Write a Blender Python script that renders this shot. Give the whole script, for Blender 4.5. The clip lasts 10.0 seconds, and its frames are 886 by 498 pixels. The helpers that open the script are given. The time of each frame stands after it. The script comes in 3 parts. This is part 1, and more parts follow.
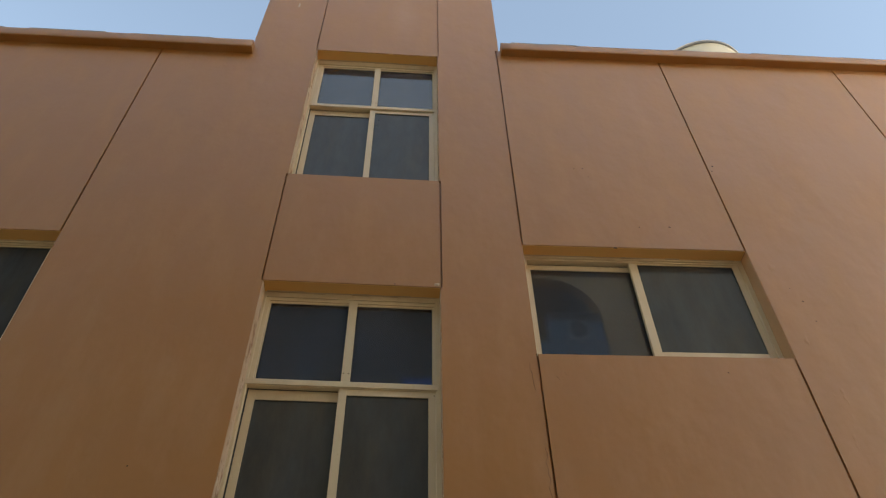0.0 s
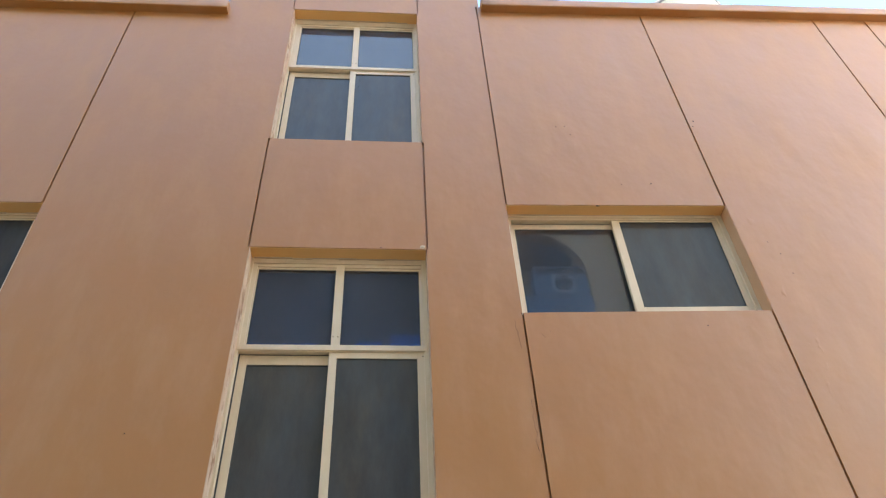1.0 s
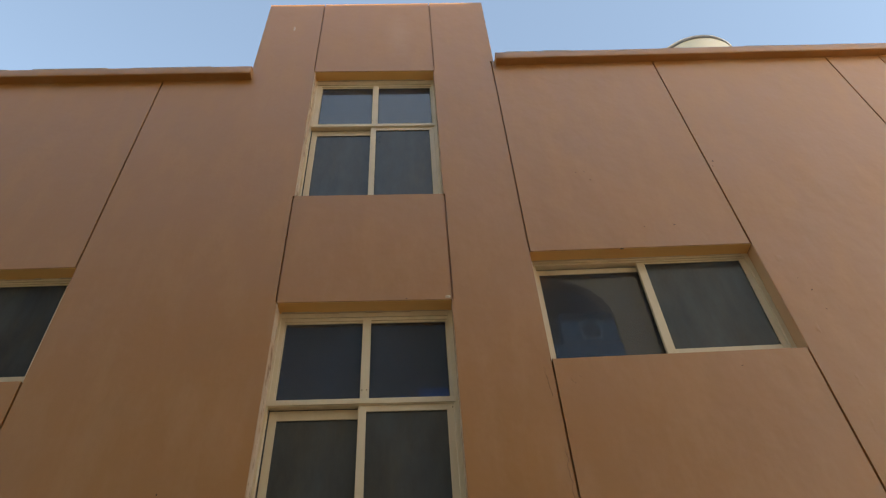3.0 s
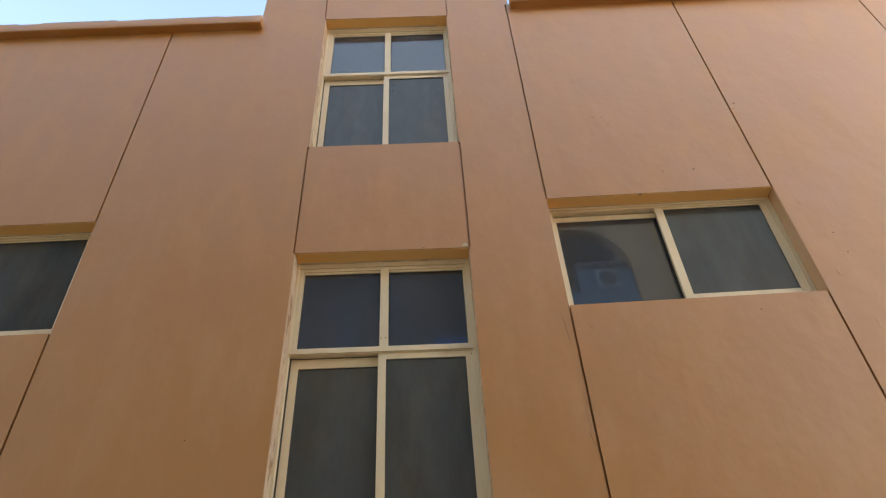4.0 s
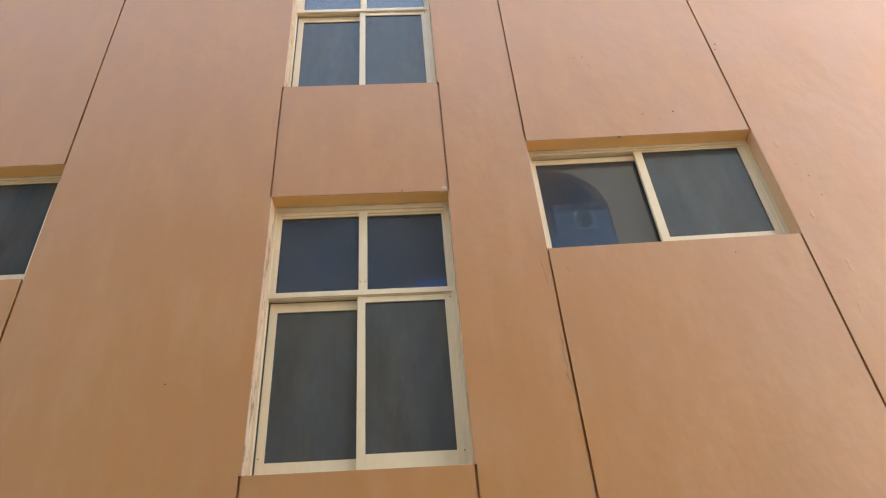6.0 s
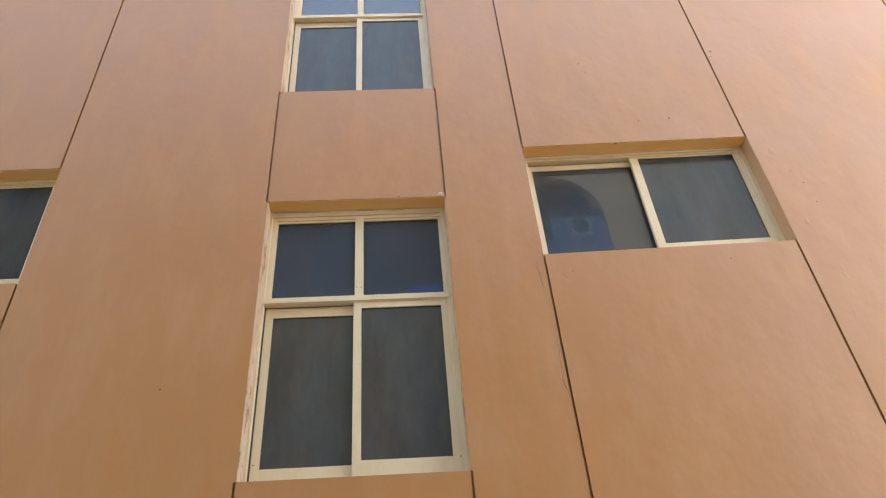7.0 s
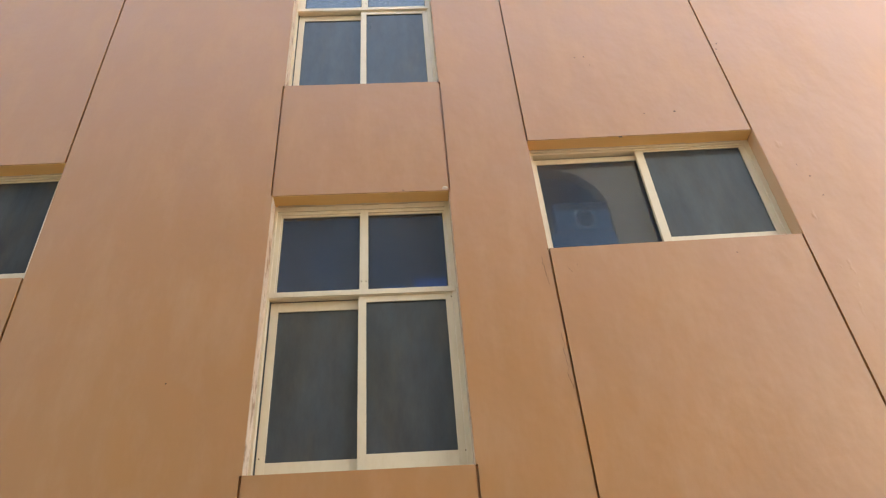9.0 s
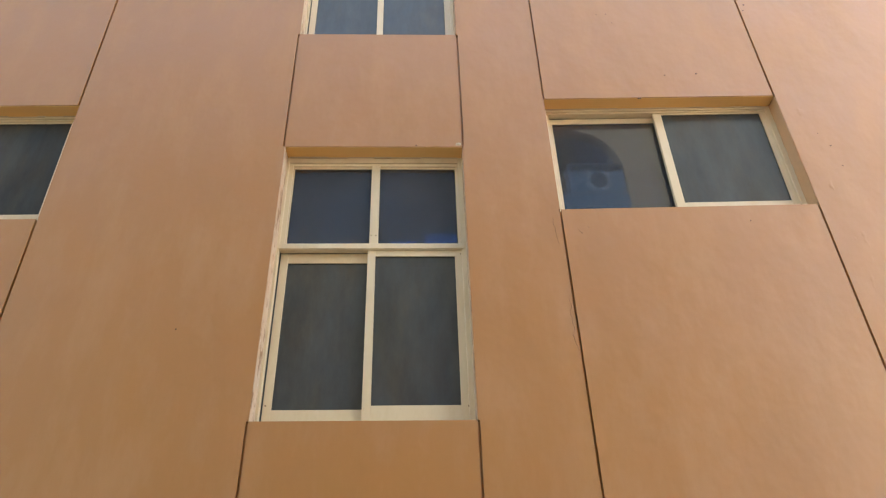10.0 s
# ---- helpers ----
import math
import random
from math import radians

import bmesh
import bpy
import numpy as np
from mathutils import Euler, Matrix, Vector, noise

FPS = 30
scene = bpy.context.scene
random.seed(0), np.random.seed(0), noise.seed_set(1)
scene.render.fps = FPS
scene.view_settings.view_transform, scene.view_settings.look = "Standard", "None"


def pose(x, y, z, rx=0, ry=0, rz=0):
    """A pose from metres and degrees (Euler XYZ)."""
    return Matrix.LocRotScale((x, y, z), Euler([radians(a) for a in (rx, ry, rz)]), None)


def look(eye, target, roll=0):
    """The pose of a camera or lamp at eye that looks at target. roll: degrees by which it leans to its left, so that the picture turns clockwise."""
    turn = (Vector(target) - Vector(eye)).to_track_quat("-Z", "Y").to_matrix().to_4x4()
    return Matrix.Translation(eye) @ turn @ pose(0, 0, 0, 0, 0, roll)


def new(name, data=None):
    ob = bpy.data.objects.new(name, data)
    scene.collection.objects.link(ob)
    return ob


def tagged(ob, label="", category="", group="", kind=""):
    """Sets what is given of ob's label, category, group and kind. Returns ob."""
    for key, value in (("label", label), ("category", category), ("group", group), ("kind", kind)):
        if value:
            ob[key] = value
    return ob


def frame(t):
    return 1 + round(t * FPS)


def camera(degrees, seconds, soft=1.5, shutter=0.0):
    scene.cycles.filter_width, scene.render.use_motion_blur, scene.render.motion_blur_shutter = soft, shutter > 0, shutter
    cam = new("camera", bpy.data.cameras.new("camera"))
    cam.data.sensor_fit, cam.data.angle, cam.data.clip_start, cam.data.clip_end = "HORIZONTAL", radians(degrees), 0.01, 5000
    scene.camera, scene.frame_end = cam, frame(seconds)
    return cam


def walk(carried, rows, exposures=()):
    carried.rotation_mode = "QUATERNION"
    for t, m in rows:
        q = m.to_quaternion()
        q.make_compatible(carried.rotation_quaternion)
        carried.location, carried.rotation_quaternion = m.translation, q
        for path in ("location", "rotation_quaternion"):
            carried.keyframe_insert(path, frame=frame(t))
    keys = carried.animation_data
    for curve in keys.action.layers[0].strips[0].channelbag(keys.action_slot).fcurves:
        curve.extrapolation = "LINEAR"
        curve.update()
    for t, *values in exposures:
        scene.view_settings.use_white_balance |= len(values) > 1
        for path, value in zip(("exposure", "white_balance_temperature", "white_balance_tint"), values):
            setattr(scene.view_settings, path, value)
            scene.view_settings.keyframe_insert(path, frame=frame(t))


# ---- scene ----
cam = camera(65.3, 10.0, soft=1.25)
PATH = [
    (0, (-0.2525, -3.6581, 1.5024), (-0.1455, -2.2614, 2.9299), -1.06),
    (0.2, (-0.2525, -3.665, 1.5265), (-0.1255, -2.2149, 2.8981), -1.31),
    (0.5, (-0.2578, -3.6843, 1.5317), (-0.1277, -2.1347, 2.7894), -1.46),
    (0.7, (-0.2612, -3.6977, 1.5312), (-0.106, -2.1333, 2.7675), -2.83),
    (1, (-0.2597, -3.7298, 1.5055), (-0.1058, -2.2459, 2.8377), -3.55),
    (1.2, (-0.2607, -3.7311, 1.5217), (-0.1237, -2.2821, 2.8935), -3.22),
    (1.5, (-0.2554, -3.7418, 1.5107), (-0.1658, -2.3442, 2.9385), -4.0),
    (1.8, (-0.2548, -3.7406, 1.5035), (-0.1873, -2.3433, 2.9328), -4.43),
    (2, (-0.2579, -3.7416, 1.502), (-0.1799, -2.3836, 2.9682), -6.64),
    (2.2, (-0.2626, -3.7451, 1.5017), (-0.1953, -2.4064, 2.9861), -6.42),
    (2.5, (-0.2628, -3.7374, 1.4881), (-0.1841, -2.4273, 2.9972), -4.85),
    (2.7, (-0.2613, -3.7332, 1.4822), (-0.1747, -2.3766, 2.9492), -4.27),
    (3.8, (-0.2747, -3.7083, 1.4619), (-0.2065, -2.299, 2.8794), -4.11),
    (4, (-0.2736, -3.7062, 1.4663), (-0.2372, -2.2279, 2.8129), -3.58),
    (4.2, (-0.2716, -3.7062, 1.4729), (-0.2394, -2.1874, 2.7738), -3.55),
    (4.5, (-0.2765, -3.7103, 1.4687), (-0.2344, -2.1563, 2.7269), -3.98),
    (5, (-0.281, -3.6999, 1.4844), (-0.2186, -2.1131, 2.7002), -5.1),
    (5.5, (-0.2804, -3.7041, 1.4857), (-0.2018, -2.1133, 2.6955), -5.04),
    (7, (-0.2873, -3.7058, 1.4896), (-0.1806, -2.128, 2.7141), -5.06),
    (7.5, (-0.2909, -3.7058, 1.4914), (-0.1965, -2.1275, 2.7161), -4.7),
    (8, (-0.2912, -3.7061, 1.4948), (-0.1947, -2.1241, 2.7145), -4.68),
    (8.5, (-0.2938, -3.7064, 1.4967), (-0.1984, -2.1219, 2.7134), -4.9),
    (9, (-0.2906, -3.705, 1.4963), (-0.1969, -2.1154, 2.7064), -4.82),
    (9.5, (-0.2848, -3.704, 1.4954), (-0.1745, -2.0992, 2.6838), -4.81),
    (9.8, (-0.2799, -3.7019, 1.5004), (-0.17, -2.072, 2.6543), -3.69),
    (10, (-0.2846, -3.7065, 1.5084), (-0.2266, -2.0417, 2.6152), -1.85),
]
EXPOSURES = [(0, 1.84, 9690, 9), (0.2, 2.49, 8300, 9), (0.4, 2.71, 8160, 9), (0.6, 2.89, 7770, 9), (1, 3.01, 7310, 9), (1.2, 2.79, 7580, 9), (1.5, 2.49, 8250, 9), (1.8, 2.49, 8500, 9),
             (2, 2.49, 8500, 9), (2.2, 2.17, 9060, 9), (2.5, 1.98, 9300, 9), (2.7, 1.82, 9370, 9), (3.8, 2.37, 8810, 9), (4, 2.57, 8810, 9), (4.5, 3.14, 8000, 9), (9, 3.19, 8000, 9),
             (10, 3.16, 8340, 9)]
walk(cam, [(t, look(eye, target, roll)) for t, eye, target, roll in PATH], EXPOSURES)

# ---- world, sun, exposure ----
SUN_ELEVATION, SUN_AZIMUTH = 24.0, 150.0      # degrees; azimuth from +y towards +x
world = bpy.data.worlds.new("sky")
scene.world = world
world.use_nodes = True
wn = world.node_tree
sky = wn.nodes.new("ShaderNodeTexSky")
sky.sky_type = "NISHITA"
sky.sun_disc = False
sky.sun_elevation = radians(SUN_ELEVATION)
sky.sun_rotation = radians(SUN_AZIMUTH)
sky.air_density, sky.dust_density, sky.ozone_density = 1.0, 0.8, 2.5
wn.links.new(sky.outputs["Color"], wn.nodes["Background"].inputs["Color"])
wn.nodes["Background"].inputs["Strength"].default_value = 0.15

sun = new("sun", bpy.data.lights.new("sun", "SUN"))
sun.data.energy, sun.data.angle, sun.data.color = 3.0, radians(0.5), (1.0, 0.94, 0.84)
_a, _e = radians(SUN_AZIMUTH), radians(SUN_ELEVATION)
sun.matrix_world = look((30 * math.sin(_a) * math.cos(_e), 30 * math.cos(_a) * math.cos(_e), 30 * math.sin(_e)), (0, 0, 0))


# ---- materials ----
class Shader:
    """A node material in short form."""

    def __init__(self, name):
        self.mat = bpy.data.materials.new(name)
        self.mat.use_nodes = True
        self.tree = self.mat.node_tree
        self.bsdf = self.tree.nodes["Principled BSDF"]
        self.place = self.tree.nodes.new("ShaderNodeNewGeometry").outputs["Position"]

    def link(self, a, b):
        self.tree.links.new(a, b)

    def node(self, kind, **sets):
        n = self.tree.nodes.new(kind)
        for key, value in sets.items():
            n.inputs[key.replace("_", " ")].default_value = value
        return n

    def noise(self, scale, detail=4.0, rough=0.55, stretch=(1, 1, 1), shift=0.0):
        m = self.node("ShaderNodeMapping", Scale=stretch, Location=(shift, shift, shift))
        self.link(self.place, m.inputs["Vector"])
        n = self.node("ShaderNodeTexNoise", Scale=scale, Detail=detail, Roughness=rough)
        self.link(m.outputs[0], n.inputs["Vector"])
        return n.outputs["Fac"]

    def ramp(self, fac, stops):
        r = self.node("ShaderNodeValToRGB")
        while len(r.color_ramp.elements) < len(stops):
            r.color_ramp.elements.new(0.5)
        for e, (at, c) in zip(r.color_ramp.elements, stops):
            e.position = at
            e.color = (*c, 1) if isinstance(c, tuple) else (c, c, c, 1)
        self.link(fac, r.inputs[0])
        return r.outputs[0]

    def mix(self, fac, a, b, blend="MIX"):
        m = self.tree.nodes.new("ShaderNodeMix")
        m.data_type, m.blend_type = "RGBA", blend
        for socket, value in ((m.inputs["Factor"], fac), (m.inputs[6], a), (m.inputs[7], b)):
            if isinstance(value, (float, int)):
                socket.default_value = value
            elif isinstance(value, tuple):
                socket.default_value = (*value, 1)
            else:
                self.link(value, socket)
        return m.outputs[2]

    def math(self, op, a, b):
        m = self.tree.nodes.new("ShaderNodeMath")
        m.operation = op
        for socket, value in ((m.inputs[0], a), (m.inputs[1], b)):
            if isinstance(value, (float, int)):
                socket.default_value = value
            else:
                self.link(value, socket)
        return m.outputs[0]

    def bump(self, height, strength, distance, before=None):
        b = self.node("ShaderNodeBump", Strength=strength, Distance=distance)
        self.link(height, b.inputs["Height"])
        if before:
            self.link(before, b.inputs["Normal"])
        return b.outputs["Normal"]

    def finish(self, color=None, rough=0.6, normal=None, metal=0.0):
        for value, key in ((color, "Base Color"), (rough, "Roughness")):
            if isinstance(value, (float, int)):
                self.bsdf.inputs[key].default_value = value
            elif isinstance(value, tuple):
                self.bsdf.inputs[key].default_value = (*value, 1)
            elif value is not None:
                self.link(value, self.bsdf.inputs[key])
        if normal:
            self.link(normal, self.bsdf.inputs["Normal"])
        self.bsdf.inputs["Metallic"].default_value = metal
        return self.mat


def painted_plaster(name, main, warm, pale, dusty=0.35, stain_at=None, sheen=0.0):
    s = Shader(name)
    s.bsdf.inputs["Specular IOR Level"].default_value = 0.5 + sheen
    patches = s.ramp(s.noise(0.9, 5, 0.6), [(0.40, 0.0), (0.62, 1.0)])
    color = s.mix(s.math("MULTIPLY", patches, 0.75), main, warm)
    roller = s.ramp(s.noise(2.6, 6, 0.65, (1.6, 1, 0.55), 7.3), [(0.47, 0.0), (0.66, 1.0)])
    color = s.mix(s.math("MULTIPLY", roller, dusty), color, pale)
    streak = s.ramp(s.noise(5.0, 4, 0.6, (1.0, 1, 0.12), 3.1), [(0.52, 0.0), (0.75, 1.0)])
    color = s.mix(s.math("MULTIPLY", streak, 0.10), color, pale)
    stain = s.ramp(s.noise(1.7, 7, 0.7, (1, 1, 0.8), 21.0), [(0.56, 0.0), (0.78, 1.0)])
    color = s.mix(s.math("MULTIPLY", stain, 0.22), color, tuple(c * 0.72 for c in main))
    grain = s.noise(140, 3, 0.6)
    color = s.mix(s.math("MULTIPLY", s.ramp(grain, [(0.35, 0.0), (0.7, 1.0)]), 0.10), color, tuple(c * 0.75 for c in warm))
    if stain_at:
        far = s.tree.nodes.new("ShaderNodeVectorMath")
        far.operation = "DISTANCE"
        m = s.node("ShaderNodeMapping", Scale=(1.0, 0.0, 0.30))
        s.link(s.place, m.inputs["Vector"])
        s.link(m.outputs[0], far.inputs[0])
        far.inputs[1].default_value = (stain_at[0], 0, stain_at[1] * 0.30)
        wash = s.ramp(s.math("ADD", far.outputs["Value"], s.math("MULTIPLY", s.noise(9, 4, 0.6), 0.16)), [(0.10, 0.5), (0.27, 0.0)])
        color = s.mix(wash, color, pale)
    n = s.bump(s.noise(1.8, 4, 0.5, (1, 1, 0.7), 4.0), 0.55, 0.035)
    n = s.bump(s.noise(16, 5, 0.6), 0.16, 0.004, n)
    n = s.bump(grain, 0.16, 0.001, n)
    return s.finish(color, s.math("ADD", 0.66 - 0.42 * sheen, s.math("MULTIPLY", roller, 0.12)), n)


WALL = painted_plaster("terracotta_wall_paint", (0.352, 0.136, 0.029), (0.362, 0.136, 0.018), (0.43, 0.205, 0.078), stain_at=(-0.36, 8.98), sheen=0.40, dusty=0.42)
# soffit colour raised and yellowed to stand in for bounce from the ground
SOFFIT = painted_plaster("bounce_lit_soffit_paint", (0.76, 0.425, 0.155), (0.75, 0.40, 0.12), (0.78, 0.50, 0.24), 0.2)
# wall paint made paler, with the side reveal's light in the colour
REVEAL_LIT = painted_plaster("lightened_reveal_paint", (0.52, 0.285, 0.150), (0.50, 0.27, 0.13), (0.56, 0.36, 0.21), 0.3)
ROOM = painted_plaster("room_plaster", (0.42, 0.40, 0.37), (0.38, 0.36, 0.33), (0.5, 0.48, 0.45))


def aluminium():
    s = Shader("cream_coated_aluminium")
    dirt = s.ramp(s.noise(9, 6, 0.7, (1, 1, 0.35)), [(0.45, 0.0), (0.8, 1.0)])
    color = s.mix(s.math("MULTIPLY", dirt, 0.5), (0.62, 0.485, 0.325), (0.48, 0.335, 0.19))
    specks = s.ramp(s.noise(70, 3, 0.7, (1, 1, 0.5), 5.0), [(0.68, 0.0), (0.76, 1.0)])
    color = s.mix(s.math("MULTIPLY", specks, 0.6), color, (0.35, 0.24, 0.14))
    return s.finish(color, 0.42, s.bump(s.noise(60, 3), 0.15, 0.001))


def old_paint():
    s = Shader("flaking_reveal_paint")
    color = s.mix(s.ramp(s.noise(7, 5, 0.6, (1, 1, 0.3)), [(0.4, 0.0), (0.65, 1.0)]), (0.56, 0.40, 0.28), (0.50, 0.31, 0.20))
    flakes = s.ramp(s.noise(14, 6, 0.75, (1, 1, 0.35), 2.0), [(0.54, 0.0), (0.61, 1.0)])
    color = s.mix(flakes, color, (0.27, 0.14, 0.07))
    white = s.ramp(s.noise(30, 5, 0.7, (1, 1, 0.4), 9.0), [(0.60, 0.0), (0.63, 1.0)])
    color = s.mix(white, color, (0.60, 0.48, 0.36))
    return s.finish(color, 0.75, s.bump(flakes, 0.5, 0.003))


def glass(name, tint, ior, dust_veil, dust_veil_color):
    """Tinted pane: a mirror layer by Fresnel over a see-through tint, with a film of dust and painted reflected veil.
    """
    s = Shader(name)
    t = s.tree
    t.nodes.remove(s.bsdf)
    see = s.node("ShaderNodeBsdfTransparent", Color=(*tint, 1))
    gloss = s.node("ShaderNodeBsdfGlossy", Roughness=0.022, Color=(1.0, 0.98, 0.93, 1))
    s.link(s.bump(s.noise(2.2, 2, 0.4), 0.10, 0.004), gloss.inputs["Normal"])
    fres = s.node("ShaderNodeFresnel", IOR=ior)
    m1 = t.nodes.new("ShaderNodeMixShader")
    s.link(fres.outputs[0], m1.inputs[0])
    s.link(see.outputs[0], m1.inputs[1])
    s.link(gloss.outputs[0], m1.inputs[2])
    film = s.node("ShaderNodeBsdfDiffuse")
    tone = s.ramp(s.noise(2.3, 4, 0.6, (1.5, 1, 0.45), 6.0), [(0.36, tuple(c * k for c, k in zip(dust_veil_color, (0.85, 0.98, 1.13)))), (0.55, dust_veil_color), (0.70, tuple(c * k for c, k in zip(dust_veil_color, (1.16, 1.02, 0.86))))])
    s.link(tone, film.inputs["Color"])
    streaks = s.ramp(s.noise(3.0, 6, 0.68, (1.8, 1, 0.6)), [(0.25, 0.72), (0.75, 1.28)])
    m2 = t.nodes.new("ShaderNodeMixShader")
    s.link(s.math("MULTIPLY", streaks, dust_veil), m2.inputs[0])
    s.link(m1.outputs[0], m2.inputs[1])
    s.link(film.outputs[0], m2.inputs[2])
    s.link(m2.outputs[0], t.nodes["Material Output"].inputs["Surface"])
    return s.mat


# clearer panes: the bluish film mostly stands in for reflected light
GLASS = glass("tinted_glass", (0.30, 0.34, 0.40), 1.78, 0.165, (0.25, 0.27, 0.33))
DUSTY_GLASS = glass("dusty_tinted_glass", (0.10, 0.105, 0.11), 1.38, 0.165, (0.34, 0.335, 0.325))
ALU, REVEAL = aluminium(), old_paint()


def plain(name, color, rough, metal=0.0, wear=0.25, scale=12):
    s = Shader(name)
    c = s.mix(s.math("MULTIPLY", s.ramp(s.noise(scale, 5, 0.65), [(0.4, 0.0), (0.75, 1.0)]), wear), color, tuple(v * 0.55 for v in color))
    return s.finish(c, rough, s.bump(s.noise(scale * 6, 3), 0.2, 0.002), metal)


CREAM_WALL = plain("cream_wall_paint", (0.50, 0.40, 0.27), 0.85, wear=0.3, scale=0.8)
# rubber gaskets, and black strips that stand in for shadow gaps
GASKET_GAP = plain("black_gasket_and_gap_shade", (0.03, 0.028, 0.025), 0.7)
GROUT = plain("grey_mortar", (0.30, 0.27, 0.25), 0.9)
TANK = plain("cream_fibreglass", (0.74, 0.66, 0.50), 0.5, wear=0.12)
TANK_RIM = plain("grey_fibreglass_rim", (0.27, 0.26, 0.25), 0.6)
SAND = plain("sandy_paving", (0.35, 0.28, 0.20), 0.9, wear=0.3, scale=1.5)
ROOFING = plain("roof_screed", (0.46, 0.42, 0.37), 0.9, wear=0.3, scale=2)
AC_WHITE = plain("pale_blue_sheet_metal", (0.36, 0.52, 0.66), 0.6)
AC_CASE = plain("dusty_blue_sheet_metal", (0.09, 0.22, 0.40), 0.7, wear=0.4, scale=6)
AC_BLUE = plain("blue_grey_sheet_metal", (0.03, 0.07, 0.14), 0.7, wear=0.5, scale=5)
BLUE = plain("deep_blue_paint", (0.02, 0.15, 0.62), 0.5, wear=0.7, scale=4)
PANEL_GREY = plain("blue_grey_paint", (0.045, 0.058, 0.085), 0.7, wear=0.5, scale=2)
FLANK = plain("pale_plaster", (0.74, 0.75, 0.76), 0.85, wear=0.04, scale=1.5)
ARCH_BACK = plain("shaded_grey_plaster", (0.26, 0.32, 0.33), 0.8, wear=0.2, scale=2)
DARK = plain("dark_grille", (0.05, 0.055, 0.06), 0.6)
SCREW = plain("rusty_screw", (0.16, 0.09, 0.05), 0.6, 0.4)
CHIP = plain("bare_plaster", (0.50, 0.37, 0.25), 0.9)
HOLE = plain("dark_hole", (0.07, 0.04, 0.025), 0.95)


# ---- mesh helpers ----
LEVELS = ((-2.80, 0.0), (-1.257, 0.009), (0.008, -0.009), (0.640, -0.011), (2.418, 0.010), (4.4, 0.0))


def settle(bm):
    """The hand-built storey lines run slightly out of level along the facade."""
    for v in bm.verts:
        v.co.z += float(np.interp(v.co.x, [x for x, _ in LEVELS], [z for _, z in LEVELS])) * (0.5 < v.co.z < 9.2)
    return bm


def mesh(name, bm, material):
    bmesh.ops.recalc_face_normals(bm, faces=bm.faces)
    me = bpy.data.meshes.new(name)
    bm.to_mesh(me)
    bm.free()
    for m in material if isinstance(material, (list, tuple)) else [material]:
        me.materials.append(m)
    return me


def part(name, bm, material, parent, label=""):
    if parent.name.startswith("window") or parent.parent:
        settle(bm)
    ob = new(name, mesh(name, bm, material))
    ob.parent = parent
    return tagged(ob, label) if label else ob


def thing(name, label, category, kind="", group="", at=(0, 0, 0)):
    ob = new(name)
    ob.location = at
    ob.empty_display_size = 0.2
    return tagged(ob, label, category, group, kind)


def solid(name, bm, material, label, category, kind="structure"):
    return tagged(new(name, mesh(name, bm, material)), label, category, "", kind)


def box(x0, x1, y0, y1, z0, z1, bevel=0.0, bm=None):
    """A box, its edges rounded by bevel; added to bm where one is given."""
    own = bmesh.new()
    bmesh.ops.create_cube(own, size=1)
    for v in own.verts:
        v.co = ((x0 + x1) / 2 + v.co.x * (x1 - x0), (y0 + y1) / 2 + v.co.y * (y1 - y0), (z0 + z1) / 2 + v.co.z * (z1 - z0))
    if bevel:
        bmesh.ops.bevel(own, geom=own.edges[:], offset=bevel, segments=2, affect="EDGES", profile=0.5)
    if bm is None:
        return own
    join(bm, own)
    return bm


def join(bm, other):
    index = {}
    for v in other.verts:
        index[v] = bm.verts.new(v.co)
    for f in other.faces:
        g = bm.faces.new([index[v] for v in f.verts])
        g.smooth, g.material_index = f.smooth, f.material_index
    other.free()


def smooth_round(ob, width, segments=2, angle=40):
    m = ob.modifiers.new("round", "BEVEL")
    m.width, m.segments, m.limit_method, m.angle_limit = width, segments, "ANGLE", radians(angle)
    return ob


def lathe(profile, steps=48, at=(0, 0)):
    """A turned body from (radius, z) pairs."""
    bm = bmesh.new()
    rings = []
    for r, z in profile:
        rings.append([bm.verts.new((at[0] + r * math.cos(2 * math.pi * k / steps), at[1] + r * math.sin(2 * math.pi * k / steps), z)) for k in range(steps)])
    for a, b in zip(rings, rings[1:]):
        for k in range(steps):
            f = bm.faces.new((a[k], a[(k + 1) % steps], b[(k + 1) % steps], b[k]))
            f.smooth = True
    bm.faces.new(rings[0])
    bm.faces.new(rings[-1])
    return bm


# ---- the facade ----
THICK = 0.25
LEFT, RIGHT = -9.0, 9.0
TOWER = (-1.925, 0.668, 9.805)
TOP_LEFT, TOP_RIGHT = 8.06, 8.335
STAIR = (-1.257, 0.008)
LOW, HIGH = (2.842, 4.856), (6.066, 8.155)
BAY = (0.640, 2.418)
BAY_Z = (4.291, 5.333)
WEST, WEST_Z = (-4.60, -2.804), (4.251, 5.290)
OPENINGS = [(*STAIR, *LOW), (*STAIR, *HIGH), (*BAY, *BAY_Z), (*WEST, *WEST_Z)]
GROOVE, GROOVE_DEEP = 0.015, 0.025
GROOVES = [(x, a, c) for x in (-1.263, 0.012) for a, c in ((0.0, LOW[0]), (LOW[1], HIGH[0]), (HIGH[1], 9.9))]
GROOVES += [(x, a, c) for x in (0.640, 2.411) for a, c in ((0.0, BAY_Z[0]), (BAY_Z[1], TOP_RIGHT))]
GROOVES += [(x, a, c) for x in (-2.811, -4.600) for a, c in ((0.0, WEST_Z[0]), (WEST_Z[1], TOP_LEFT))]
GROOVES += [(x, 0.0, TOP_RIGHT) for x in (4.372, 4.985)]


